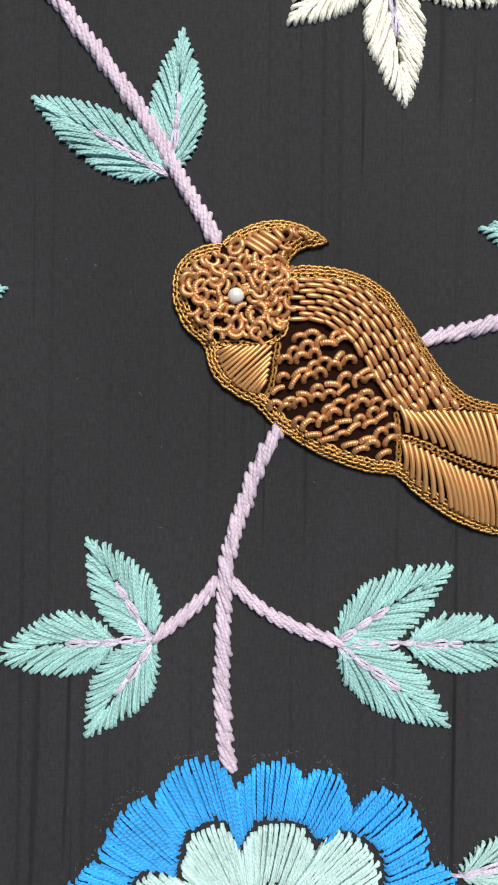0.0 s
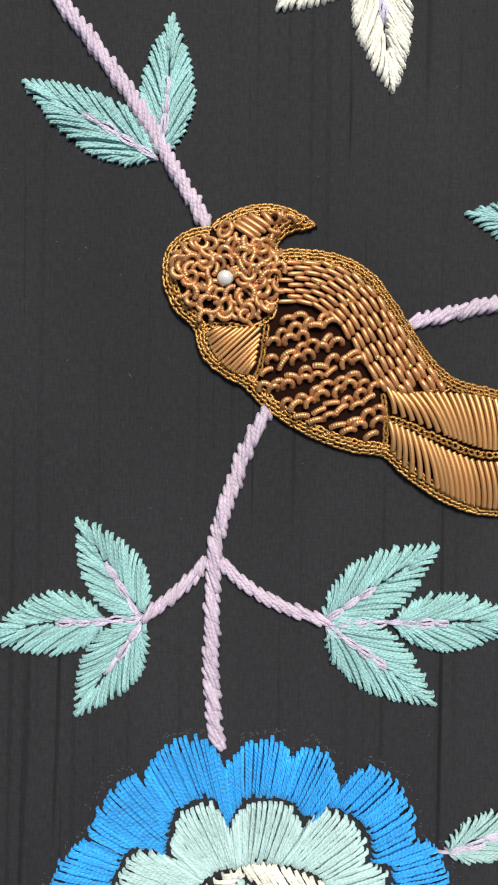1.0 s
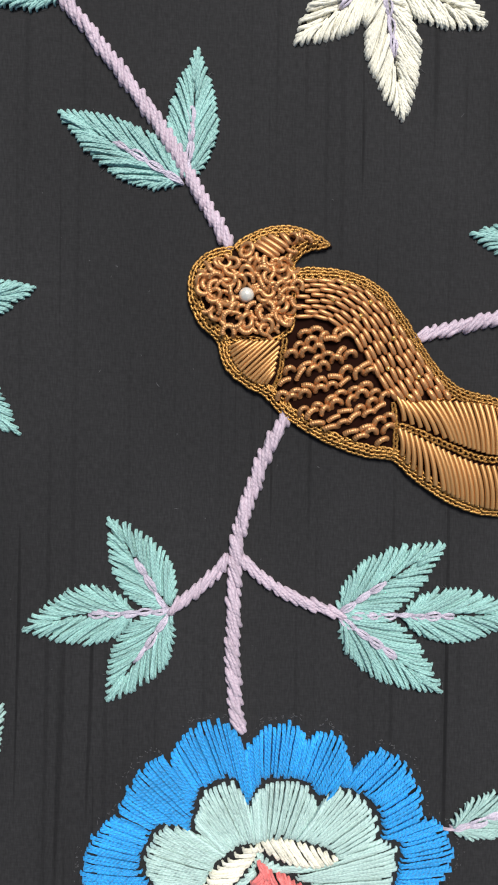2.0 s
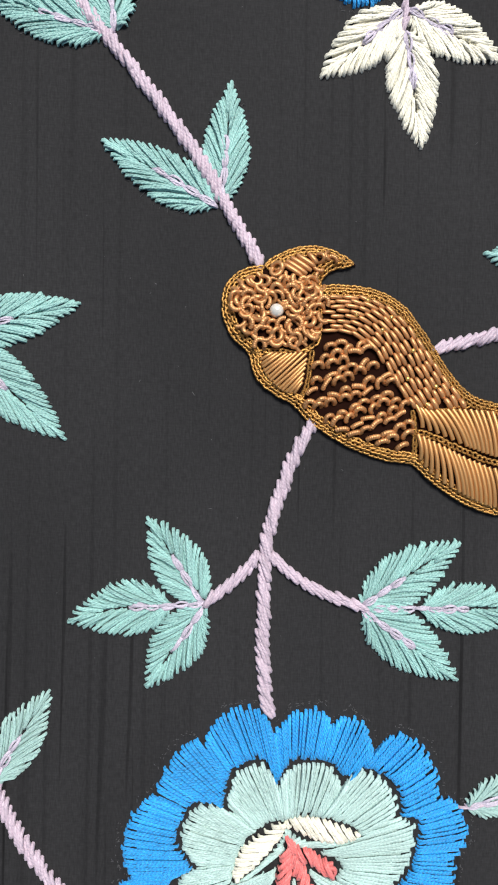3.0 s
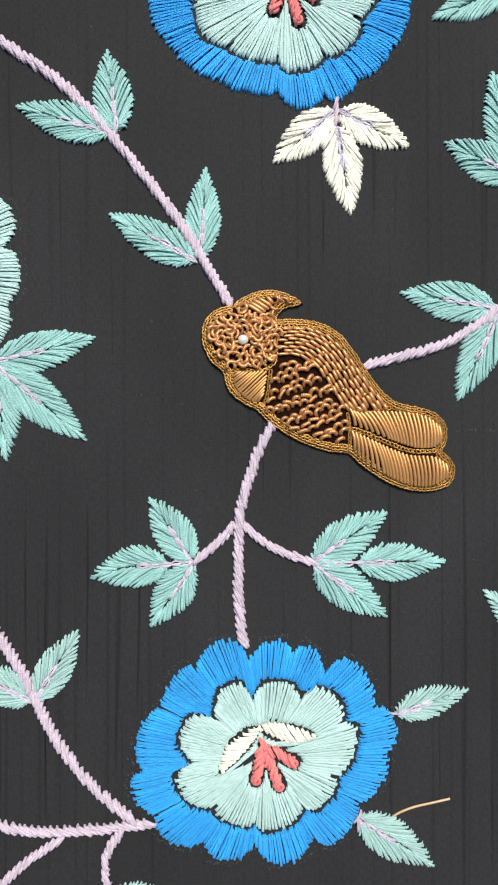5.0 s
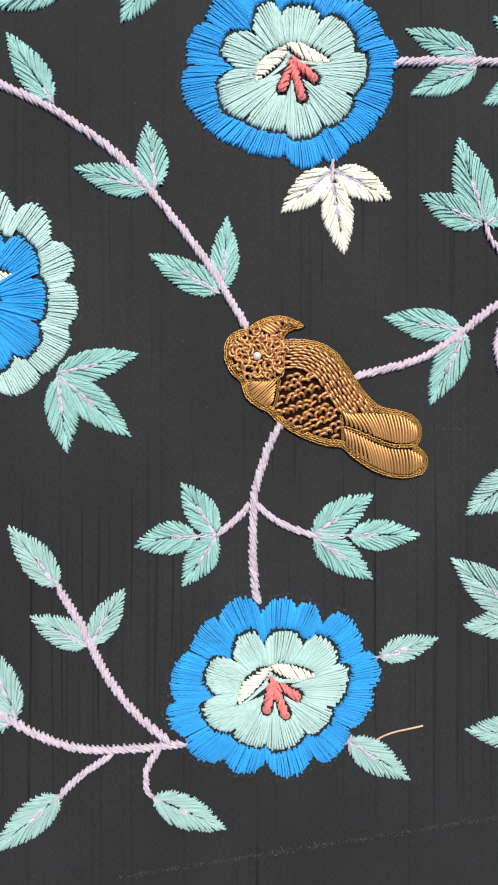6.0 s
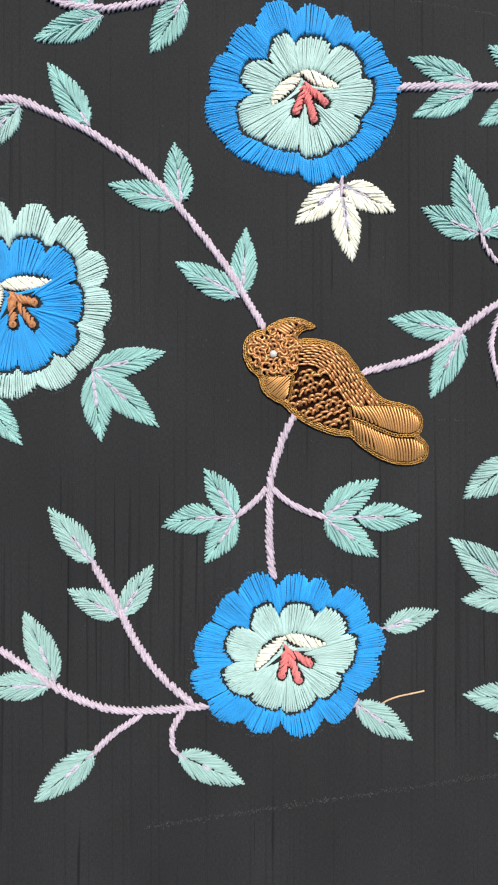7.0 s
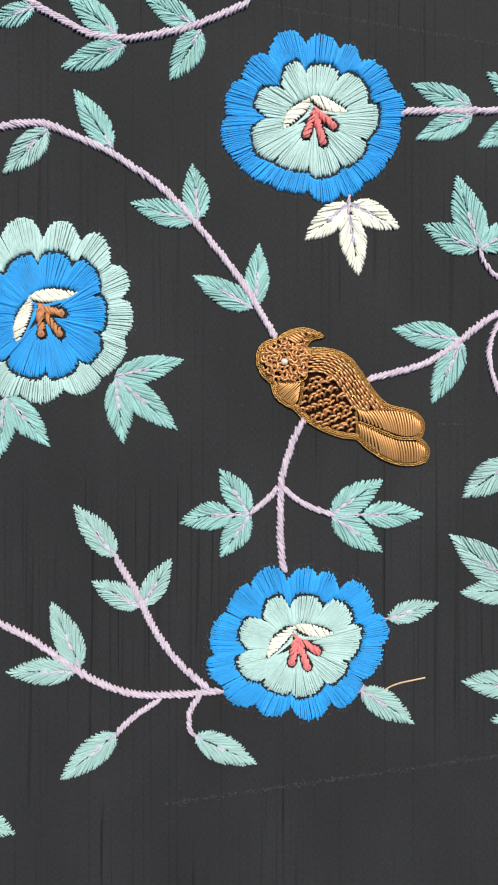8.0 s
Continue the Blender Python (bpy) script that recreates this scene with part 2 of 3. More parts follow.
# ---------------------------------------------------------------- stems
def stem(points, label="lilac stem of slanted rope stitches on black cloth", width=13.5, hand=1, pitch=7.9, reach=9.5):
    line = spline(points, 1.0)
    th = Threads()
    tan = np.gradient(line, axis=0)
    tan /= np.linalg.norm(tan, axis=1, keepdims=True)
    nor = np.c_[-tan[:, 1], tan[:, 0]] * hand
    count = len(line)
    for c in np.arange(0, count, pitch):
        c = c + rng.uniform(-1, 1)
        i, j = int(np.clip(c - reach, 0, count - 1)), int(np.clip(c + reach, 0, count - 1))
        if j - i < 11:
            continue
        lean = width * (0.34 if reach < 12 else 0.30) + rng.normal(0, 0.7)
        a, b = line[i] - nor[i] * lean, line[j] + nor[j] * lean
        th.stitch(a, b, width * 0.5 + rng.normal(0, 0.35), 3.4, 2, rng.normal(0, 0.5), rng.uniform(0, 2.2))
    th_ob = thing("vine_embroidery", line[0], label, "embroidery", "vines")
    th.pieces("stitch", LILAC, th_ob)


# ---------------------------------------------------------------- leaves
def leaf_stitches(under, th, base, tip, width, bend=0.0, spacing=4.9, wide=3.3, h=3.0, belly=0.80, round_base=0.72):
    """Two slanting rows of satin stitches that meet at a loosely open midline."""
    base, tip = np.asarray(base, float), np.asarray(tip, float)
    d = tip - base
    far = np.hypot(*d)
    d = d / far
    n = np.array([-d[1], d[0]])

    def mid(t):
        return base + t * far * d + bend * 4 * t * (1 - t) * n

    def half(t):
        t = min(1.0, max(0.0, t))
        full = max(0.0, math.sin(math.pi * t**belly))
        return width * 0.51 * full ** (round_base if t < 0.42 else 0.88)

    for side in (-1, 1):
        low = int(far / 6.0)
        for k in range(low):
            t = 0.08 + 0.84 * (k + 0.5) / low
            e = mid(t) + side * max(0.0, half(t) - 5.0) * n
            u = max(0.02 + 0.14 * t, t - 0.17 - 0.20 * half(t) / (width / 2))
            under.stitch(e, mid(u) + side * 1.9 * n, 3.8, 0.2, 1, 0.0, 0.0, 0.9)
    steps = int(far * 1.02 / spacing)
    for side in (-1, 1):
        for k in range(steps):
            t = 0.045 + 0.955 * (k + 0.5 * (side > 0)) / steps
            e = mid(t) + side * half(t) * n + rng.normal(0, 0.6, 2)
            back = 0.15 + 0.25 * half(t) / (width / 2)
            u = max(0.02 + 0.12 * t, t - back * rng.uniform(0.82, 1.1)) + rng.normal(0, 0.016)
            m = mid(u) + side * rng.uniform(0.2, 3.0) * n
            th.stitch(e + d * rng.uniform(-0.8, 1.8), m, wide * rng.uniform(0.85, 1.18), h + rng.normal(0, 0.6), 2, rng.normal(0, 0.6) + side * 1.4, rng.uniform(-0.8, 1.8), 0.85)
    th.stitch(tip + rng.normal(0, 0.5, 2), mid(0.72), wide, h, 2, 0, 0.8)
    return mid, lambda t, side: mid(t) + side * (half(t) + 1.0) * n


def leaf(base, tip, width, vein=0.55, bend=0.0, start=0.0, material=None, label="", group="leaves", vein_wide=2.6):
    """start: the share of the length near the base that is bare vein."""
    pale = not vein
    material = material or (PALE if pale else TEAL)
    ob = thing("embroidered_leaf", base, label or ("pale mint satin-stitch leaf with a faint lilac vein" if pale else "teal satin-stitch leaf with a lilac vein on black cloth"), "embroidery", group)
    under, th = Threads(), Threads()
    a, b = np.asarray(base, float), np.asarray(tip, float)
    foot = a + (b - a) * start
    mid, rim = leaf_stitches(under, th, foot, tip, width, bend, wide=3.0 if pale else 4.2 if material is CREAM else 3.4)
    blade = part("blade", under.mesh("leaf_blade", material), ob)
    th.pieces("stitch", material, blade)
    fuzz = Threads(4)
    for _ in range(16):
        p = rim(rng.uniform(0.1, 0.98), rng.choice((-1, 1)))
        way, curl = rng.normal(0, 1.6, 2), rng.normal(0, 0.5, 2)
        fuzz.strand(np.array([[*(p - way), 0.6], [*(p + curl), 1.2], [*(p + way), 0.5]]), 0.17)
    part("edge_fuzz", fuzz.mesh("leaf_fuzz", CHALK), ob, "fine pale loose fibres", "stuff")
    vein = vein or 0.5
    th = Threads()
    far = math.dist(base, tip)
    line = spline([a, mid(0.04), mid(max(0.1, vein - start) * 0.6), mid(max(0.12, vein - start))] if start else [mid(u * vein) for u in (0, 0.35, 0.7, 1)], 1.0)
    steps = max(3, int(vein * far / 14))
    for k in range(steps):
        if k > steps * (0.2 if pale else 0.5) and rng.uniform() < (0.3 if pale else 0.12):
            continue
        p, q = line[int(k / steps * (len(line) - 1))], line[int(min(1.0, (k + 1.2) / steps) * (len(line) - 1))]
        for bow in (-1.0, 0.0, 1.0):
            off = rng.normal(0, 0.8, 2)
            th.stitch(p + off, q + rng.normal(0, 0.8, 2), rng.uniform(1.9, 2.8), 2.0, 2, bow * vein_wide * rng.uniform(0.5, 1.2), rng.uniform(2.2, 3.6))
    part("vein", th.mesh("leaf_vein", VEIN), ob, "pale lilac chain-stitched vein")


# ---------------------------------------------------------------- flowers
def rim_point(a, peak, b, u, square=3.6):
    a, b, peak = np.asarray(a, float), np.asarray(b, float), np.asarray(peak, float)
    return a + (b - a) * u + (peak - (a + b) / 2) * (1 - abs(2 * u - 1) ** square)


def flower(centre, outer, inner, colours, label, sepals, anthers, apex):
    """outer and inner: lobes as (notch x, notch y, peak x, peak y), in turn."""
    ring_colour, petal_colour, stamen_colour = colours
    ob = thing("embroidered_flower", centre, label, "embroidery", "flowers")
    c = np.asarray(centre, float)
    inner = [(x + 3.5 * (x - c[0]) / math.dist((x, y), c), y + 3.5 * (y - c[1]) / math.dist((x, y), c), px, py) for x, y, px, py in inner]
    samples = []
    for (ax, ay, px, py), (bx, by, _, _) in zip(inner, inner[1:] + inner[:1]):
        samples += [rim_point((ax, ay), (px, py), (bx, by), u, 4.6) - c for u in np.linspace(0, 1, 16, endpoint=False)]
    samples = np.array(samples)
    ang = np.arctan2(samples[:, 1], samples[:, 0])
    order = np.argsort(ang)
    ang, rad = ang[order], np.hypot(*samples.T)[order]

    def inner_radius(a):
        return np.interp(a, ang, rad, period=2 * math.pi)

    def covered(p):
        """Whether a sepal or a stamen lies over this spot of the middle."""
        for base, tip, width, bend in sepals:
            b, t = np.asarray(base, float), np.asarray(tip, float)
            d = t - b
            far = np.hypot(*d)
            u = float((p - b) @ d / far**2)
            if -0.03 < u < 1.03:
                n = np.array([-d[1], d[0]]) / far
                off = abs(float((p - b) @ n) - bend * 4 * u * (1 - u))
                if off < width / 2 * math.sin(math.pi * min(1, max(0, u)) ** 0.9) ** 0.8 + 1.4:
                    return True
        for e in anthers:
            b, t = np.asarray(apex, float), np.asarray(e, float)
            u = min(1.0, max(0.0, float((p - b) @ (t - b) / ((t - b) @ (t - b)))))
            if np.hypot(*(p - b - u * (t - b))) < (7.6 if u < 0.8 else 10.0):
                return True
        return False

    reach = []
    for a in np.linspace(-math.pi, math.pi, 120):
        way = np.array([math.cos(a), math.sin(a)])
        reach.append(max([r for r in range(14, 92, 2) if covered(c + r * way)] or [12]) + 1.2)

    def heart_radius(a):
        return float(np.interp((a + math.pi) % (2 * math.pi) - math.pi, np.linspace(-math.pi, math.pi, 120), reach))

    def fan(lobes, name, material, ends, spacing, wide, h, grow):
        for (ax, ay, px, py), (bx, by, _, _) in zip(lobes, lobes[1:] + lobes[:1]):
            under, th = Threads(), Threads()
            arc = [rim_point((ax, ay), (px, py), (bx, by), u, 3.4 if name == 'inner_petal' else 2.7) for u in (np.linspace(0.018, 0.982, 40) if name == 'inner_petal' else np.linspace(0.01, 0.99, 40))]
            run = np.r_[0, np.cumsum([math.dist(p, q) for p, q in zip(arc, arc[1:])])]
            lobe_mid = rim_point((ax, ay), (px, py), (bx, by), 0.5) - c
            a_mid = math.atan2(lobe_mid[1], lobe_mid[0])
            steps = max(5, int(run[-1] / spacing))
            for k in range(steps):
                s = (k + 0.5) / steps * run[-1]
                p = np.array([np.interp(s, run, [q[i] for q in arc]) for i in (0, 1)])
                a = math.atan2(p[1] - c[1], p[0] - c[0])
                off = (a - a_mid + math.pi) % (2 * math.pi) - math.pi
                a_in = a_mid + off * (1.12 if name == 'inner_petal' else 1.02)
                r_in = ends(a_in) + rng.normal(0, 0.6) + (rng.uniform(0, 3.5) if k % 3 == 2 else 0)
                r_p = math.hypot(*(p - c))
                if r_in > r_p - 7 and name == 'outer_petal':
                    continue
                q = c + r_in * np.array([math.cos(a_in), math.sin(a_in)])
                under.stitch(p + (q - p) * rng.uniform(0.1, 0.24), p + (q - p) * rng.uniform(0.8, 0.9), wide, -0.2, 1, 0.0, 0.0, 0.7)
                th.stitch(p + (p - c) / r_p * (grow - 0.8 + rng.normal(0, 1.1) + (0.8 if k % 2 else -0.8)), q, wide * rng.uniform(0.94, 1.06), h + rng.normal(0, 0.6), 2, rng.normal(0, 0.4), rng.uniform(-0.6, 1.8), 0.84 if name == 'outer_petal' else 0.74)
            if name == "inner_petal":
                for nx, ny in ((ax, ay), (bx, by)):
                    notch = np.array([nx, ny])
                    turn = math.atan2(ny - c[1], nx - c[0])
                    under.stitch(notch + (c - notch) * 0.1, c + (ends(turn) + 2) * np.array([math.cos(turn), math.sin(turn)]), wide * 1.4, 0.6, 1, 0.0, 0.0, 0.6)
            petal = part(name, under.mesh(name, material), ob)
            th.pieces("stitch", material, petal)

    fan(outer, "outer_petal", ring_colour, lambda a: inner_radius(a) + 2.8, 4.0, 3.45, 3.3, 2.2)
    fan(inner, "inner_petal", petal_colour, heart_radius, 4.2, 3.7, 3.1, 0.2)
    fuzz = Threads(4)
    for (ax, ay, px, py), (bx, by, _, _) in zip(outer, outer[1:] + outer[:1]):
        for _ in range(28):
            p = rim_point((ax, ay), (px, py), (bx, by), rng.uniform()) - c
            p = c + p * (1 + (5 + abs(rng.normal(0, 2.2))) / np.hypot(*p))
            e = rng.normal(0, 0.55, 2)
            fuzz.strand(np.array([[*(p - e), 0.1], [*p, 0.5], [*(p + e), 0.1]]), 0.3)
    part("edge_fuzz", fuzz.mesh("edge_fuzz", CHALK), ob, "faint pale lint round the rim", "stuff")
    for base, tip, width, bend in sepals:
        th = Threads()
        b, t = np.asarray(base, float), np.asarray(tip, float)
        d = t - b
        far = np.hypot(*d)
        d /= far
        n = np.array([-d[1], d[0]])
        steps = int(far / 4.6)
        for k in range(steps):
            u = (k + 0.5) / steps
            w = width / 2 * math.sin(math.pi * u**0.9) ** 0.8
            m = b + d * far * u + n * bend * 4 * u * (1 - u) + rng.normal(0, 0.5, 2)
            lean = min(w * 0.95, 0.8 * far * min(u, 1 - u) + 1)
            th.stitch(m - n * w - d * lean, m + n * w + d * lean, 4.1 * rng.uniform(0.88, 1.12), 2.6 + rng.normal(0, 0.4), 2, rng.normal(0, 0.4), rng.uniform(0.8, 2.2))
        part("sepal", th.mesh("sepal", CREAM), ob, "cream satin-stitch sepal")
        fill = Threads()
        inward = n if (np.asarray(apex) - b) @ n > 0 else -n
        for u in np.linspace(0.06, 0.94, 12):
            m = b + d * far * u + inward * (width / 2 * math.sin(math.pi * u**0.9) ** 0.8 + 3.5) + n * bend * 4 * u * (1 - u)
            a = np.asarray(apex, float)
            fill.stitch(m, m + (a - m) * max(0.0, 1 - 5 / np.hypot(*(a - m))), 4.2, 1.2, 2)
        part("filling", fill.mesh("filling", petal_colour), ob)
    for ex, ey in anthers:
        th = Threads(8)
        a, e = np.asarray(apex, float), np.array([ex, ey], float)
        d = e - a
        far = np.hypot(*d)
        n = np.array([-d[1], d[0]]) / far
        steps = int(far / 5.0)
        for k in range(steps):
            m = a + d * (k + 0.5) / steps
            m = m + rng.normal(0, 0.8, 2)
            th.stitch(m - n * 5.2 - d / far * 7.5, m + n * 5.2 + d / far * 7.5, 4.6 * rng.uniform(0.85, 1.15), 4.4 + rng.normal(0, 1.1), 2, rng.normal(0, 0.9), rng.uniform(0.5, 3.0))
        turn = np.linspace(0, 3.6 * math.pi, 40)
        r = np.linspace(0.8, 6.0, 40)
        knob = np.c_[e[0] + r * np.cos(turn), e[1] + r * np.sin(turn), 8.0 - 0.7 * r]
        th.strand(knob, 2.2)
        part("stamen", th.mesh("stamen", stamen_colour), ob, "knotted stamen with a coiled tip")


# ---- scene items ----
flower((527, 1145),
       [(507, 1032, 537, 1007), (561, 1023, 585, 1017), (600, 1050, 636, 1033), (662, 1086, 686, 1108), (676, 1144, 668, 1180), (642, 1202, 618, 1246), (587, 1242, 550, 1274),
        (515, 1248, 480, 1268), (452, 1245, 415, 1246), (394, 1214, 367, 1182), (384, 1160, 374, 1122), (402, 1084, 420, 1046), (442, 1038, 480, 1006)],
       [(513, 1082, 543, 1055), (570, 1084, 602, 1066), (622, 1106, 639, 1130), (612, 1171, 601, 1203), (574, 1205, 544, 1233), (516, 1222, 488, 1226), (466, 1206, 422, 1182),
        (443, 1152, 428, 1108), (468, 1100, 485, 1058)],
       (BLUE, MINT, CORAL), "azure and mint embroidered flower with coral stamens",
       [((519, 1109), (474, 1165), 21, 4), ((521, 1110), (589, 1121), 21, 2)], [(517, 1172), (545, 1180), (562, 1152)], (523, 1131))
flower((557, 212),
       [(541, 82, 572, 64), (602, 92, 622, 82), (638, 112, 672, 118), (694, 160, 714, 185), (706, 222, 703, 258), (682, 288, 668, 310), (643, 322, 624, 346), (604, 342, 575, 358),
        (546, 338, 512, 340), (476, 325, 445, 312), (416, 283, 394, 245), (402, 207, 404, 165), (430, 142, 446, 104), (474, 102, 505, 57)],
       [(541, 135, 570, 116), (600, 140, 638, 142), (647, 189, 671, 205), (644, 250, 634, 282), (602, 292, 574, 314), (547, 300, 510, 299), (490, 285, 448, 250), (478, 211, 455, 172),
        (500, 158, 515, 113)],
       (BLUE, MINT, CORAL), "azure and mint embroidered flower above cream leaves",
       [((548, 177), (503, 230), 23, 3), ((549, 176), (614, 200), 21, -1)], [(543, 240), (572, 253), (590, 225)], (557, 198))
flower((78, 560),
       [(76, 430, 110, 393), (144, 432, 178, 418), (196, 470, 228, 492), (214, 530, 235, 560), (218, 602, 216, 636), (180, 668, 150, 696), (114, 690, 76, 712), (36, 698, 0, 700),
        (-32, 675, -62, 646), (-66, 612, -84, 575), (-72, 535, -76, 492), (-52, 455, -32, 424), (2, 420, 44, 388)],
       [(68, 476, 98, 448), (128, 480, 160, 470), (174, 524, 188, 558), (172, 590, 170, 632), (138, 634, 112, 667), (82, 656, 44, 666), (14, 636, -22, 622), (-24, 588, -42, 552),
        (-18, 518, -6, 486), (6, 505, 36, 456)],
       (MINT, BLUE, COPPER_FLOSS), "mint and azure embroidered flower with copper stamens",
       [((54, 530), (32, 608), 24, 4), ((52, 530), (138, 520), 24, -2)], [(75, 592), (107, 592), (110, 556)], (71, 545))

# stems
stem([(20, -22), (62, 10), (110, 36), (160, 62), (215, 70), (270, 64), (320, 54), (350, 45), (400, 24), (446, 4)], hand=-1)
stem([(-40, 236), (0, 226), (50, 219), (85, 222), (129, 240), (188, 267), (238, 298), (287, 333), (327, 373), (361, 413), (397, 458), (437, 513), (463, 557), (491, 602)])
stem([(541, 739), (520, 778), (508, 815), (500, 840), (497, 866), (497, 900), (496, 950), (499, 985), (503, 1014)], hand=-1, pitch=8.6, reach=13)
stem([(493, 864), (470, 888), (440, 910)], width=11.5, hand=-1, pitch=8.6, reach=13)
stem([(501, 864), (525, 885), (560, 903), (594, 912)], width=11.5, pitch=8.6, reach=13)
stem([(645, 673), (700, 660), (750, 645), (790, 622), (815, 603), (850, 575), (890, 550), (935, 528)], hand=-1)
stem([(895, 552), (872, 592), (865, 622), (869, 655), (882, 695), (905, 735)], width=10)
stem([(709, 199), (760, 198), (830, 198), (882, 197), (940, 196)], hand=-1)
stem([(846, 442), (856, 465), (870, 483), (886, 496), (915, 512)], width=9)
stem([(396, 1222), (365, 1225), (300, 1230), (240, 1229), (189, 1214), (143, 1190), (97, 1158), (48, 1127), (0, 1104), (-45, 1082)])
stem([(374, 1222), (330, 1187), (295, 1147), (267, 1102), (250, 1065), (225, 1020), (203, 985)])
stem([(288, 1237), (250, 1260), (222, 1283), (205, 1300)], width=10.5, hand=-1)
stem([(362, 1224), (342, 1248), (334, 1275), (342, 1304)], width=10.5, hand=-1)
stem([(616, 346), (617, 358), (618, 384)], width=8)
stem([(641, 1211), (637, 1222), (642, 1237)], "short lilac stub between flower and pale leaf", width=7)
stem([(679, 1096), (690, 1095), (704, 1091)], "short lilac stub between flower and pale leaf", width=6)

# leaves with a lilac vein, round the bird
leaf((345, 392), (231, 360), 47)
leaf((352, 392), (341, 291), 47)
leaf((448, 547), (341, 488), 46)
leaf((452, 544), (459, 432), 42)
leaf((442, 908), (318, 927), 49, vein=0.62, bend=5, start=0.23)
leaf((441, 908), (389, 831), 46)
leaf((441, 912), (390, 988), 46)
leaf((587, 909), (678, 850), 50)
leaf((595, 912), (749, 911), 46, vein=0.72, start=0.30)
leaf((587, 913), (677, 978), 50)
leaf((204, 668), (325, 638), 46, vein=0.5)
leaf((208, 672), (314, 762), 50, vein=0.5)
leaf((205, 672), (219, 786), 48, vein=0.5)
leaf((10, 703), (88, 791), 48, vein=0.5)
leaf((10, 705), (-2, 815), 46, vein=0.5)
leaf((812, 602), (694, 583), 48)
leaf((817, 606), (764, 716), 48)
leaf((834, 190), (729, 150), 42, vein=0.4)
leaf((836, 205), (736, 248), 44, vein=0.4)
leaf((935, 186), (862, 129), 44, vein=0.4)
leaf((935, 208), (846, 262), 44, vein=0.4)
leaf((848, 440), (808, 312), 58, vein=0.5)
leaf((844, 443), (750, 399), 50, vein=0.5)
leaf((850, 443), (935, 388), 50, vein=0.5)
# pale leaves
leaf((62, 14), (-22, 46), 42, 0.45)
leaf((208, 64), (116, -16), 48, 0.3)
leaf((223, 82), (108, 122), 50, 0.3)
leaf((347, 47), (254, -6), 46, 0.3)
leaf((356, 55), (302, 144), 52, 0.3)
leaf((86, 230), (6, 309), 52, 0)
leaf((200, 264), (131, 159), 46, 0.3)
leaf((686, 1096), (776, 1067), 38, 0)
leaf((638, 1220), (733, 1281), 48, 0)
leaf((205, 987), (131, 894), 48, 0)
leaf((250, 1074), (163, 1030), 46, 0)
leaf((252, 1074), (303, 990), 42, 0)
leaf((143, 1182), (91, 1065), 50, 0)
leaf((134, 1188), (10, 1191), 48, 0)
leaf((207, 1298), (107, 1381), 50, 0)
leaf((344, 1303), (455, 1353), 50, 0)
leaf((906, 818), (818, 881), 56, 0)
leaf((908, 1034), (796, 948), 58, 0)
leaf((930, 1044), (814, 1050), 48, 0)
leaf((932, 1216), (817, 1207), 50, 0)
leaf((932, 1262), (868, 1277), 34, 0)
leaf((-42, 1448), (27, 1476), 42, 0)
# cream leaves under the upper flower
for base, tip in (((617, 362), (540, 426)), ((620, 362), (707, 405)), ((618, 380), (635, 489))):
    leaf(base, tip, 46, 0.5, material=CREAM, label="cream satin-stitch leaf with a lilac vein", group="cream leaves", vein_wide=4.2)


# ---------------------------------------------------------------- bird applique
def bird(u, v):
    """From the bird's own drawing (about 0.08 mm a step) to the design grid."""
    u, v = 475 + (u - 475) * 0.988, 790 + (v - 790) * 0.988
    return np.array([0.4718 * u + 0.0073 * v + 293.7, -0.0088 * u + 0.4685 * v + 407.2])


def birds(*uv):
    return np.array([bird(u, v) for u, v in uv])


OUTLINE = spline(birds((412, 416), (432, 400), (455, 388), (492, 379), (530, 381), (562, 395), (582, 406), (598, 414), (580, 416), (552, 419), (532, 432), (519, 455),
                       (560, 455), (610, 460), (650, 472), (685, 495), (715, 532), (745, 577), (770, 617), (800, 655), (832, 678), (885, 692),
                       (930, 707), (957, 738), (959, 780), (946, 806), (969, 828), (979, 862), (964, 894), (921, 908), (875, 907), (830, 895), (780, 868),
                       (735, 835), (705, 806), (660, 800), (600, 780), (550, 755), (500, 720), (470, 688), (430, 666), (401, 640), (388, 610), (386, 590),
                       (355, 560), (335, 520), (332, 480), (345, 445), (375, 425), (412, 416)), 2.5)


def rim_distance(p):
    """Distance to the bird's outline, minus outside."""
    p = np.atleast_2d(p)
    a, b = OUTLINE[:-1], OUTLINE[1:]
    d = b - a
    t = (((p[:, None] - a) * d).sum(-1) / ((d * d).sum(-1) + 1e-9)).clip(0, 1)
    near = np.linalg.norm(p[:, None] - (a + t[..., None] * d), axis=-1).min(1)
    cross = ((a[:, 1] > p[:, None, 1]) != (b[:, 1] > p[:, None, 1])) & (p[:, None, 0] < d[:, 0] * (p[:, None, 1] - a[:, 1]) / (d[:, 1] + 1e-12) + a[:, 0])
    return np.where(cross.sum(1) % 2 == 1, near, -near)


def puff(p):
    """Height of the padding."""
    k = (rim_distance(p) / 24).clip(0, 1)
    return 1.6 + 8.0 * np.sqrt(1 - (1 - k) ** 2)


BIRD = thing("bird_applique", bird(600, 640), "raised copper-gold coil-work bird with a pearl eye on black cloth", "embroidery")


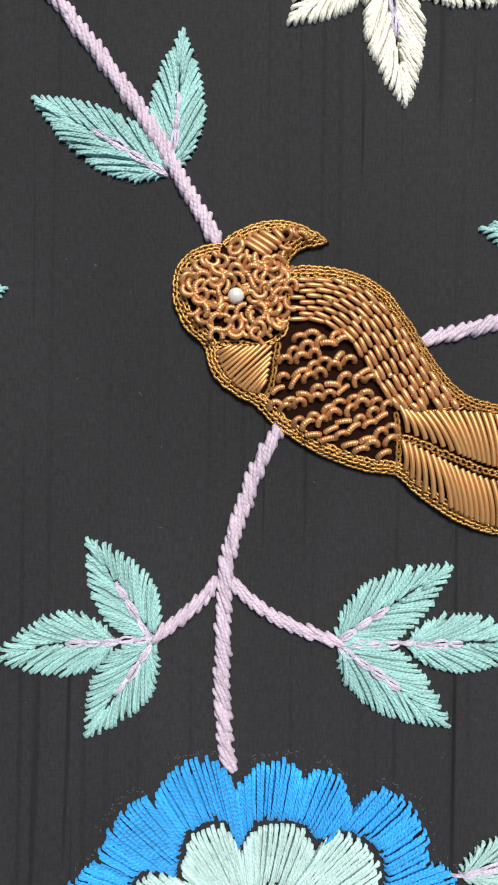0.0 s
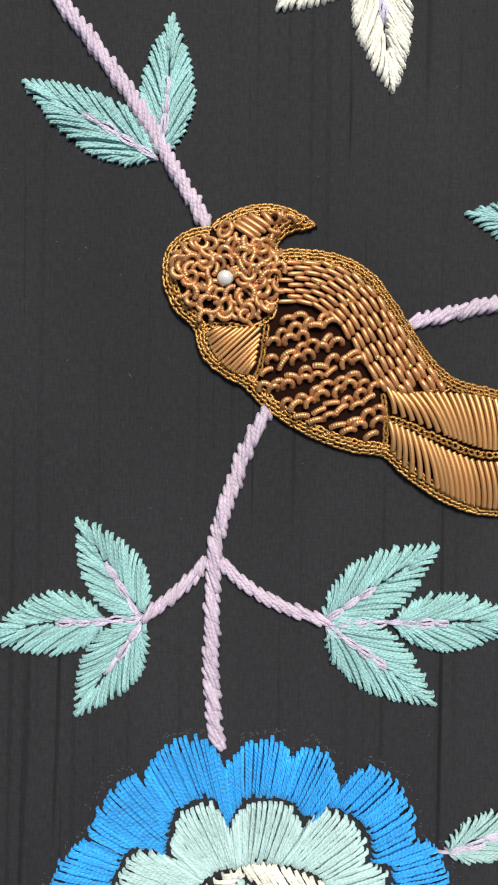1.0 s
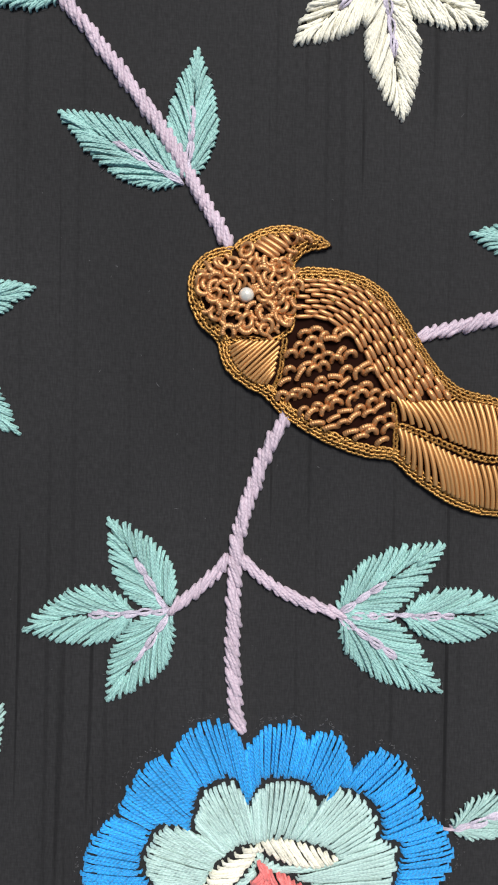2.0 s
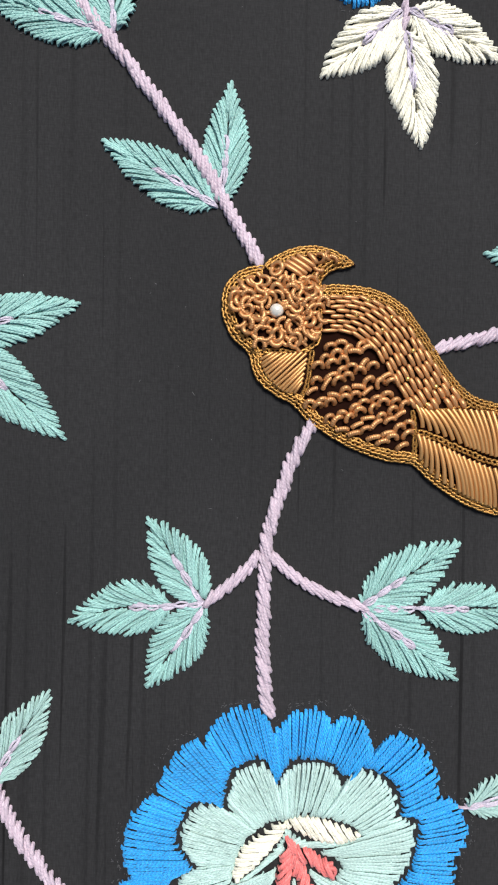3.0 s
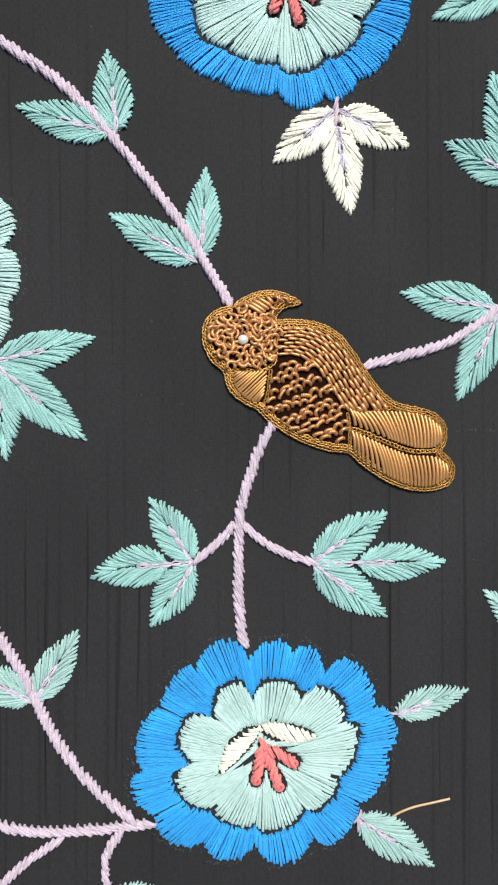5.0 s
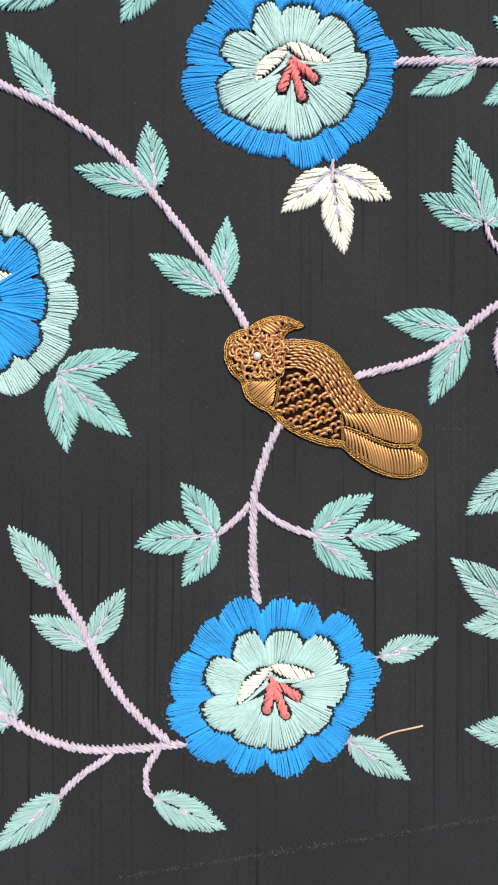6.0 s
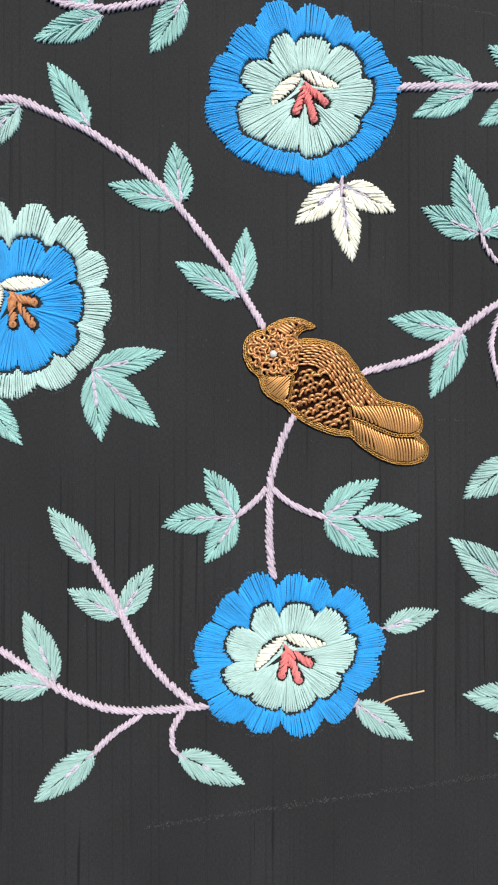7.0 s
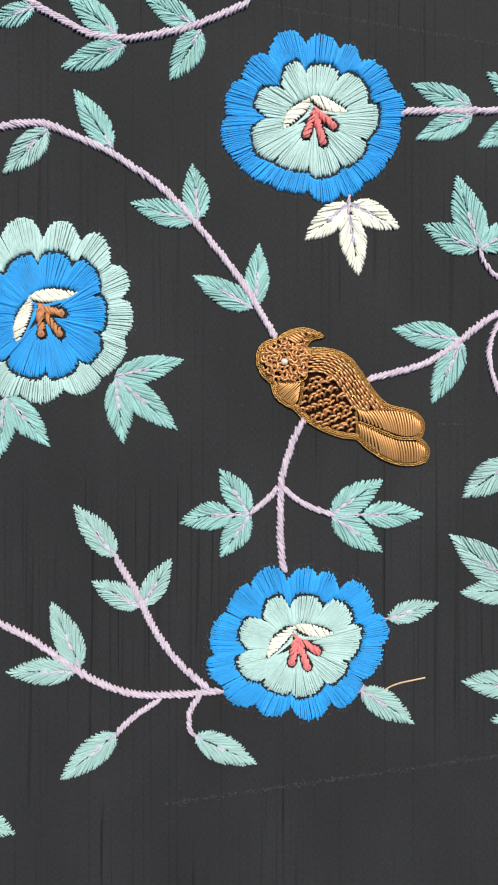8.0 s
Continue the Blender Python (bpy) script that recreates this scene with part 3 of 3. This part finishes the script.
def padding_mesh():
    xs, ys = np.arange(452, 772, 2.0), np.arange(576, 834, 2.0)
    gx, gy = np.meshgrid(xs, ys, indexing="ij")
    p = np.c_[gx.ravel(), gy.ravel()]
    d = rim_distance(p)
    z = np.where(d > 0, puff(p), -1.0)
    keep = (d > -1.2).reshape(gx.shape)
    ok = keep[:-1, :-1] & keep[1:, :-1] & keep[1:, 1:] & keep[:-1, 1:]
    index = np.arange(gx.size).reshape(gx.shape)
    quads = np.stack([index[:-1, :-1], index[:-1, 1:], index[1:, 1:], index[1:, :-1]], -1)[ok]
    used, inverse = np.unique(quads, return_inverse=True)
    return mesh_from("padding", place(np.c_[p, z])[used], inverse.reshape(-1, 4), PADDING)


part("padding", padding_mesh(), BIRD, "dark brown padding under the coils")


def chain(line, name, size=4.8, wide=3.5, lift=0.0, flat=False):
    """A row of chain stitches: each link two thin strands that part and meet."""
    th = Threads(5)
    pts = spline(line, size * 0.5)
    for i in range(0, len(pts) - 3, 2):
        a, b = pts[i] + rng.normal(0, 0.35, 2), pts[min(i + 3, len(pts) - 1)] + rng.normal(0, 0.35, 2)
        d = b - a
        far = np.hypot(*d)
        if far < 1:
            continue
        n = np.array([-d[1], d[0]]) / far
        w = wide * rng.uniform(0.85, 1.15)
        base = puff(((a + b) / 2)[None])[0] + lift
        for side in (-1, 1):
            t = np.array([0.0, 0.18, 0.45, 0.75, 1.0])
            off = side * w / 2 * np.array([0.25, 0.75, 1.0, 0.75, 0.15])
            xy = a + t[:, None] * d + off[:, None] * n + rng.normal(0, 0.12, (5, 2))
            z = base + np.array([1.6, 1.3, 0.9, 0.6, 0.0]) + rng.normal(0, 0.45)
            th.strand(np.c_[xy, z], 1.12)
    part(name, th.mesh(name, CHAIN), BIRD, "antique gold chain stitches")


def inset(depth):
    tan = np.gradient(OUTLINE, axis=0)
    tan /= np.linalg.norm(tan, axis=1, keepdims=True) + 1e-9
    line = OUTLINE + np.c_[-tan[:, 1], tan[:, 0]] * depth
    return line[(rim_distance(line) > depth * 0.8)]


chain(inset(1.2), "outer_chain_border")
chain(inset(4.2), "middle_chain_border", lift=0.4)
chain(inset(7.2), "inner_chain_border", lift=0.6)
chain(birds((400, 588), (440, 584), (480, 590), (515, 565), (520, 520), (518, 470)), "throat_chain")
chain(birds((505, 585), (500, 620), (492, 660), (480, 680)), "breast_chain")
chain(birds((700, 742), (740, 752), (800, 780), (860, 803), (920, 806), (948, 806)), "tail_chain", wide=4.6)
chain(birds((700, 700), (705, 740), (705, 800)), "rump_chain")
chain(birds((815, 690), (760, 702), (705, 690)), "wing_chain")

def sphere_mesh(name, radius, material, squash=1.0, rings=12, segs=20):
    a, b = np.meshgrid(np.linspace(0, math.pi, rings), np.arange(segs) / segs * 2 * math.pi, indexing="ij")
    v = np.stack([np.sin(a) * np.cos(b), np.sin(a) * np.sin(b), np.cos(a) * squash], -1).reshape(-1, 3) * radius * S
    i, j = np.meshgrid(np.arange(rings - 1), np.arange(segs), indexing="ij")
    q = np.stack([i * segs + j, (i + 1) * segs + j, (i + 1) * segs + (j + 1) % segs, i * segs + (j + 1) % segs], -1).reshape(-1, 4)
    return mesh_from(name, v, q, material)


# ---- coils ----
coil_meshes = {}


def coil_mesh(kind, size):
    """A length of ridged coil about its own middle: straight (size = length) or bent to a loop (size = loop form)."""
    key = kind, size
    if key in coil_meshes:
        return coil_meshes[key]
    if kind == "curl":
        bend, wide, tall = ((175, 4.8, 4.0), (140, 5.6, 3.8), (200, 4.4, 4.4), (260, 4.6, 4.6), (160, 5.2, 4.4), (220, 4.4, 4.6))[size]
        radius = 1.95
        a = np.radians(np.linspace(90 - bend / 2, 90 + bend / 2, 34))
        path = np.c_[wide * np.cos(a), tall * np.sin(a) - tall * 0.5, 3.4 * np.sin(a)]
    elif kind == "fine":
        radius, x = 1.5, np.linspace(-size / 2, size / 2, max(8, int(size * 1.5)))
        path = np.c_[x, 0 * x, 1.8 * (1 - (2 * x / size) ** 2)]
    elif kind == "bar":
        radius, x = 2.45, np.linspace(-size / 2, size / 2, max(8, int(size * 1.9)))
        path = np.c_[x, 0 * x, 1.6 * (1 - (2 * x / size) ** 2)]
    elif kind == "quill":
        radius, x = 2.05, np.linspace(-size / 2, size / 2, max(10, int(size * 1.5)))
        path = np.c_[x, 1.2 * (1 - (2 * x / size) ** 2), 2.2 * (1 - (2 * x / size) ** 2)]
    else:
        bend, wide, tall = ((180, 4.4, 5.2), (200, 4.2, 5.0), (150, 5.2, 3.8), (230, 4.0, 5.0), (120, 6.2, 3.2), (190, 4.4, 5.8))[size]
        radius = 2.3
        a = np.radians(np.linspace(90 - bend / 2, 90 + bend / 2, 40))
        path = np.c_[wide * np.cos(a), tall * np.sin(a) - tall * 0.4, 2.6 * np.sin(a)]
    length = np.r_[0, np.cumsum(np.linalg.norm(np.diff(path, axis=0), axis=1))]
    depth = {"bar": 0.05, "quill": 0.04, "loop": 0.07, "curl": 0.11, "fine": 0.06}[kind]
    r = radius * (1 + depth * np.cos(length / 1.62 * 2 * math.pi))
    if kind == "bar":
        r = r * (1 - 0.35 * np.abs(np.linspace(-1, 1, len(r))) ** 5)
    path = np.vstack([path[:1], path, path[-1:]])
    r = np.r_[0.25, r, 0.25]
    k = 9
    ang = np.arange(k) / k * 2 * math.pi
    tan = np.gradient(path, axis=0)
    tan[0], tan[-1] = tan[2], tan[-3]
    tan[1], tan[-2] = tan[2], tan[-3]
    tan /= np.linalg.norm(tan, axis=1, keepdims=True)
    side = np.cross(tan, (0, 0, 1.0))
    side /= np.linalg.norm(side, axis=1, keepdims=True)
    up = np.cross(side, tan)
    ring = path[:, None] + r[:, None, None] * (np.cos(ang)[:, None] * side[:, None] + np.sin(ang)[:, None] * up[:, None])
    j, q = np.meshgrid(np.arange(len(path) - 1), np.arange(k), indexing="ij")
    quads = np.stack([j * k + q, (j + 1) * k + q, (j + 1) * k + (q + 1) % k, j * k + (q + 1) % k], -1).reshape(-1, 4)
    u = np.stack([j, j + 1, j + 1, j], -1) * 0.5
    v = np.stack([q, q, q + 1, q + 1], -1) / k
    verts = ring.reshape(-1, 3) * S
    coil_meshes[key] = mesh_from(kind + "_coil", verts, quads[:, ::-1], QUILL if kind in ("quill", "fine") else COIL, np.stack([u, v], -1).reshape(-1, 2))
    return coil_meshes[key]


def coil(name, kind, size, at, angle, lift=2.0, tip=0.0, roll=0.0, stretch=(1, 1, 1)):
    """at: design units; angle: degrees on the cloth, turning clockwise as seen; tip and roll: degrees out of it."""
    ob = new(name, coil_mesh(kind, size))
    ob.parent = BIRD
    z = puff(np.asarray(at, float)[None])[0] + lift
    spot = Vector(place((at[0], at[1], z))) - BIRD.location
    turn = Matrix.Rotation(radians(-angle), 4, "Z") @ Matrix.Rotation(radians(tip), 4, "X") @ Matrix.Rotation(radians(roll), 4, "Y")
    ob.matrix_basis = Matrix.Translation(spot) @ turn @ Matrix.Diagonal((*stretch, 1))
    return ob


def bar_between(name, kind, a, b, lift=2.0, roll=0.0):
    a, b = np.asarray(a, float), np.asarray(b, float)
    d = b - a
    size = max(5.0, round(float(np.hypot(*d))))
    za, zb = puff(a[None])[0], puff(b[None])[0]
    slope = math.degrees(math.atan2(zb - za, np.hypot(*d)))
    ob = coil(name, kind, size, (a + b) / 2, math.degrees(math.atan2(d[1], d[0])), lift, 0.0, -slope * 0.7 + roll)
    return ob


# head: tangled small loops
EYE_AT = bird(435, 508)
for i in range(-7, 8):
    for j in range(-7, 8):
        u, v = 427 + i * 15.0 + (j % 2) * 7.5 + rng.normal(0, 2.0), 504 + j * 13.5 + rng.normal(0, 2.0)
        p = bird(u, v)
        if math.hypot((u - 430) / 100, (v - 500) / 90) > 1 or rim_distance(p)[0] < 9.5 or math.hypot(*(p - EYE_AT)) < 9.5 or 580 < v or u > 530 or (p[1] < 610 and p[0] > 506):
            continue
        coil("head_loop", "curl", int(rng.integers(0, 6)), p, rng.uniform(0, 360), 1.6 + 2.6 * ((i + j) % 2) + rng.uniform(0, 0.8), rng.normal(0, 12), rng.normal(0, 10), (rng.uniform(0.92, 1.1), rng.uniform(0.95, 1.2), 1))

for x, y in ((513, 613), (522, 616), (532, 614), (540, 610), (541, 620)):
    coil("head_loop", "curl", int(rng.integers(0, 6)), (x, y), rng.uniform(0, 360), 2.0, 6, 0)

# crest: slanting bars and one ring
for a, b in (((508, 600), (526, 611)), ((511, 597), (530, 609)), ((515, 594), (534, 606)), ((521, 592), (537, 602)), ((531, 590), (539, 599))):
    bar_between("crest_bar", "bar", a, b, 2.2)
for x, y, a, size in ((543, 593, 60, 3), (548, 592, 250, 2), (553, 594, 20, 1), (505, 603, 120, 0), (540, 604, 200, 1)):
    coil("crest_loop", "curl", size, (x, y), a, 1.6, 8, 0, (0.85, 0.95, 1))

# throat: parallel slanting bars
low = spline(birds((404, 600), (412, 626), (430, 648), (452, 664), (474, 668)), 1.0)
high = spline(birds((424, 588), (455, 590), (492, 590), (490, 620), (484, 652)), 1.0)
for k in range(14):
    s = (k + 0.5) / 14
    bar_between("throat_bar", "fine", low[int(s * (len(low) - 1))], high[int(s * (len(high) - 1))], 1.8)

# breast: open standing loops over dark padding
BREAST = birds((516, 566), (565, 552), (616, 580), (658, 638), (694, 698), (702, 788), (655, 784), (600, 764), (545, 741), (504, 704), (494, 664), (506, 604))


def inside(p, poly):
    a, b = poly, np.roll(poly, -1, 0)
    hit = ((a[:, 1] > p[1]) != (b[:, 1] > p[1])) & (p[0] < (b[:, 0] - a[:, 0]) * (p[1] - a[:, 1]) / (b[:, 1] - a[:, 1] + 1e-12) + a[:, 0])
    return hit.sum() % 2 == 1


for i in range(-7, 8):
    for j in range(-7, 8):
        p = np.array([575.0 + 10.8 * i + 2.4 * j + (j % 2) * 5.4, 716.0 - 4.4 * i + 8.0 * j]) + rng.normal(0, 1.2, 2)
        if not inside(p, BREAST) or rim_distance(p)[0] < 9:
            continue
        coil("breast_loop", "loop", int(rng.integers(0, 6)), p, rng.normal(-24, 16), 1.8 + rng.uniform(0, 1.0), rng.uniform(14, 34), rng.normal(0, 8), (rng.uniform(0.9, 1.08), rng.uniform(0.9, 1.12), 1))

# wing: staggered short bars that follow the back
near = spline(birds((524, 550), (575, 552), (622, 582), (655, 630), (686, 680), (704, 700)), 1.0)
far_edge = spline(birds((524, 478), (590, 474), (648, 492), (700, 540), (752, 615), (812, 694)), 1.0)
WING_ROWS = 8
w = np.linspace(0, 1, 60)
near_at, far_at = near[(w * (len(near) - 1)).astype(int)], far_edge[(w * (len(far_edge) - 1)).astype(int)]
for j in range(WING_ROWS):
    f = (j + 0.4) / WING_ROWS
    row = spline(near_at * (1 - f) + far_at * f, 1.0)
    gap = np.interp(np.linspace(0, 1, len(row)), w, np.hypot(*(far_at - near_at).T)) / WING_ROWS
    at = (j % 2) * 7.0
    while at < len(row) - 6:
        size = rng.uniform(11.5, 14.5)
        a, b = row[int(at)], row[int(min(at + size, len(row) - 1))]
        lean = (b - a)[::-1] * (0.05, -0.05)
        bar = bar_between("wing_bar", "bar", a + lean + rng.normal(0, 0.5, 2), b - lean + rng.normal(0, 0.5, 2), 2.0 + rng.uniform(0, 1.0), rng.normal(7, 5))
        thick = min(1.2, max(0.74, gap[int(at)] / 5.7))
        bar.matrix_basis = bar.matrix_basis @ Matrix.Diagonal((1, thick, thick, 1))
        at += size * 0.93 + 1.0

SEQUIN = plain_material("bright_gold_sequin", (236, 190, 110), 0.2, 0.8)
for u, v in ((612, 487), (658, 520), (700, 585), (745, 655), (640, 545), (590, 515), (690, 640), (728, 690)):
    at = bird(u, v)
    bit = new("sequin", sphere_mesh("sequin", 2.4, SEQUIN, 0.5, 6, 8))
    bit.parent = BIRD
    bit.location = Vector(place((*at, puff(at[None])[0] + 4.6))) - BIRD.location


# tail: two feathers of long parallel quills
def feather(top, bottom, count, lean):
    a, b = spline(top, 0.5), spline(bottom, 0.5)
    for k in range(count):
        s = (k + 0.5) / count
        p = a[int(s * (len(a) - 1))]
        q = b[int(min(1.0, s * (1 - lean) + lean * min(1.0, s * 3 + 0.2)) * (len(b) - 1))]
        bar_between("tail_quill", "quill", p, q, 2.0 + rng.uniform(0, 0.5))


feather(birds((700, 684), (728, 700), (790, 699), (850, 703), (905, 715), (942, 745)), birds((703, 728), (755, 748), (815, 774), (870, 794), (915, 796), (944, 784)), 23, 0.22)
feather(birds((706, 746), (742, 762), (800, 792), (860, 815), (920, 820), (958, 842)), birds((706, 782), (742, 828), (795, 862), (850, 888), (910, 896), (958, 876)), 25, 0.20)


eye = new("eye_bead", sphere_mesh("eye_bead", 6.4, PEARL, 0.92))
eye.parent = BIRD
eye.location = Vector(place((*EYE_AT, puff(EYE_AT[None])[0] + 5.0))) - BIRD.location
tagged(eye, "round white pearl bead")

# ---------------------------------------------------------------- loose ends
th = Threads(8)
th.strand(np.c_[spline([(674, 1228), (688, 1217), (708, 1209), (730, 1204), (752, 1199)], 3.0), np.linspace(1.5, 4.0, len(spline([(674, 1228), (688, 1217), (708, 1209), (730, 1204), (752, 1199)], 3.0)))], 1.5)
wire = thing("wire_end", (674, 1228), "loose curved end of pale gold wire", "wire")
part("strand", th.mesh("wire_end", WIRE), wire)


def chalk(a, b, count, spread, name="chalk_line"):
    th = Threads(5)
    a, b = np.asarray(a, float), np.asarray(b, float)
    for _ in range(count):
        p = a + (b - a) * rng.uniform() + rng.normal(0, spread, 2)
        r = abs(rng.normal(0.2, 0.15)) + 0.12
        d = rng.normal(0, 0.7, 2)
        th.strand(np.array([[*(p - d), 0.05], [*p, 0.25], [*(p + d), 0.05]]), [r * 0.3, r, r * 0.3])
    tagged(new(name, th.mesh(name, CHALK)), "faint white tailor's chalk dust on the cloth", "chalk mark", kind="stuff")


chalk((470, 8), (900, 82), 420, 1.6)
chalk((529, 5), (531, 60), 40, 0.5)
chalk((290, 1424), (900, 1336), 560, 2.2)
chalk((765, 752), (818, 751), 26, 0.8)
chalk((714, 762), (718, 806), 18, 1.5)
chalk((300, 300), (600, 1250), 70, 190, "lint")
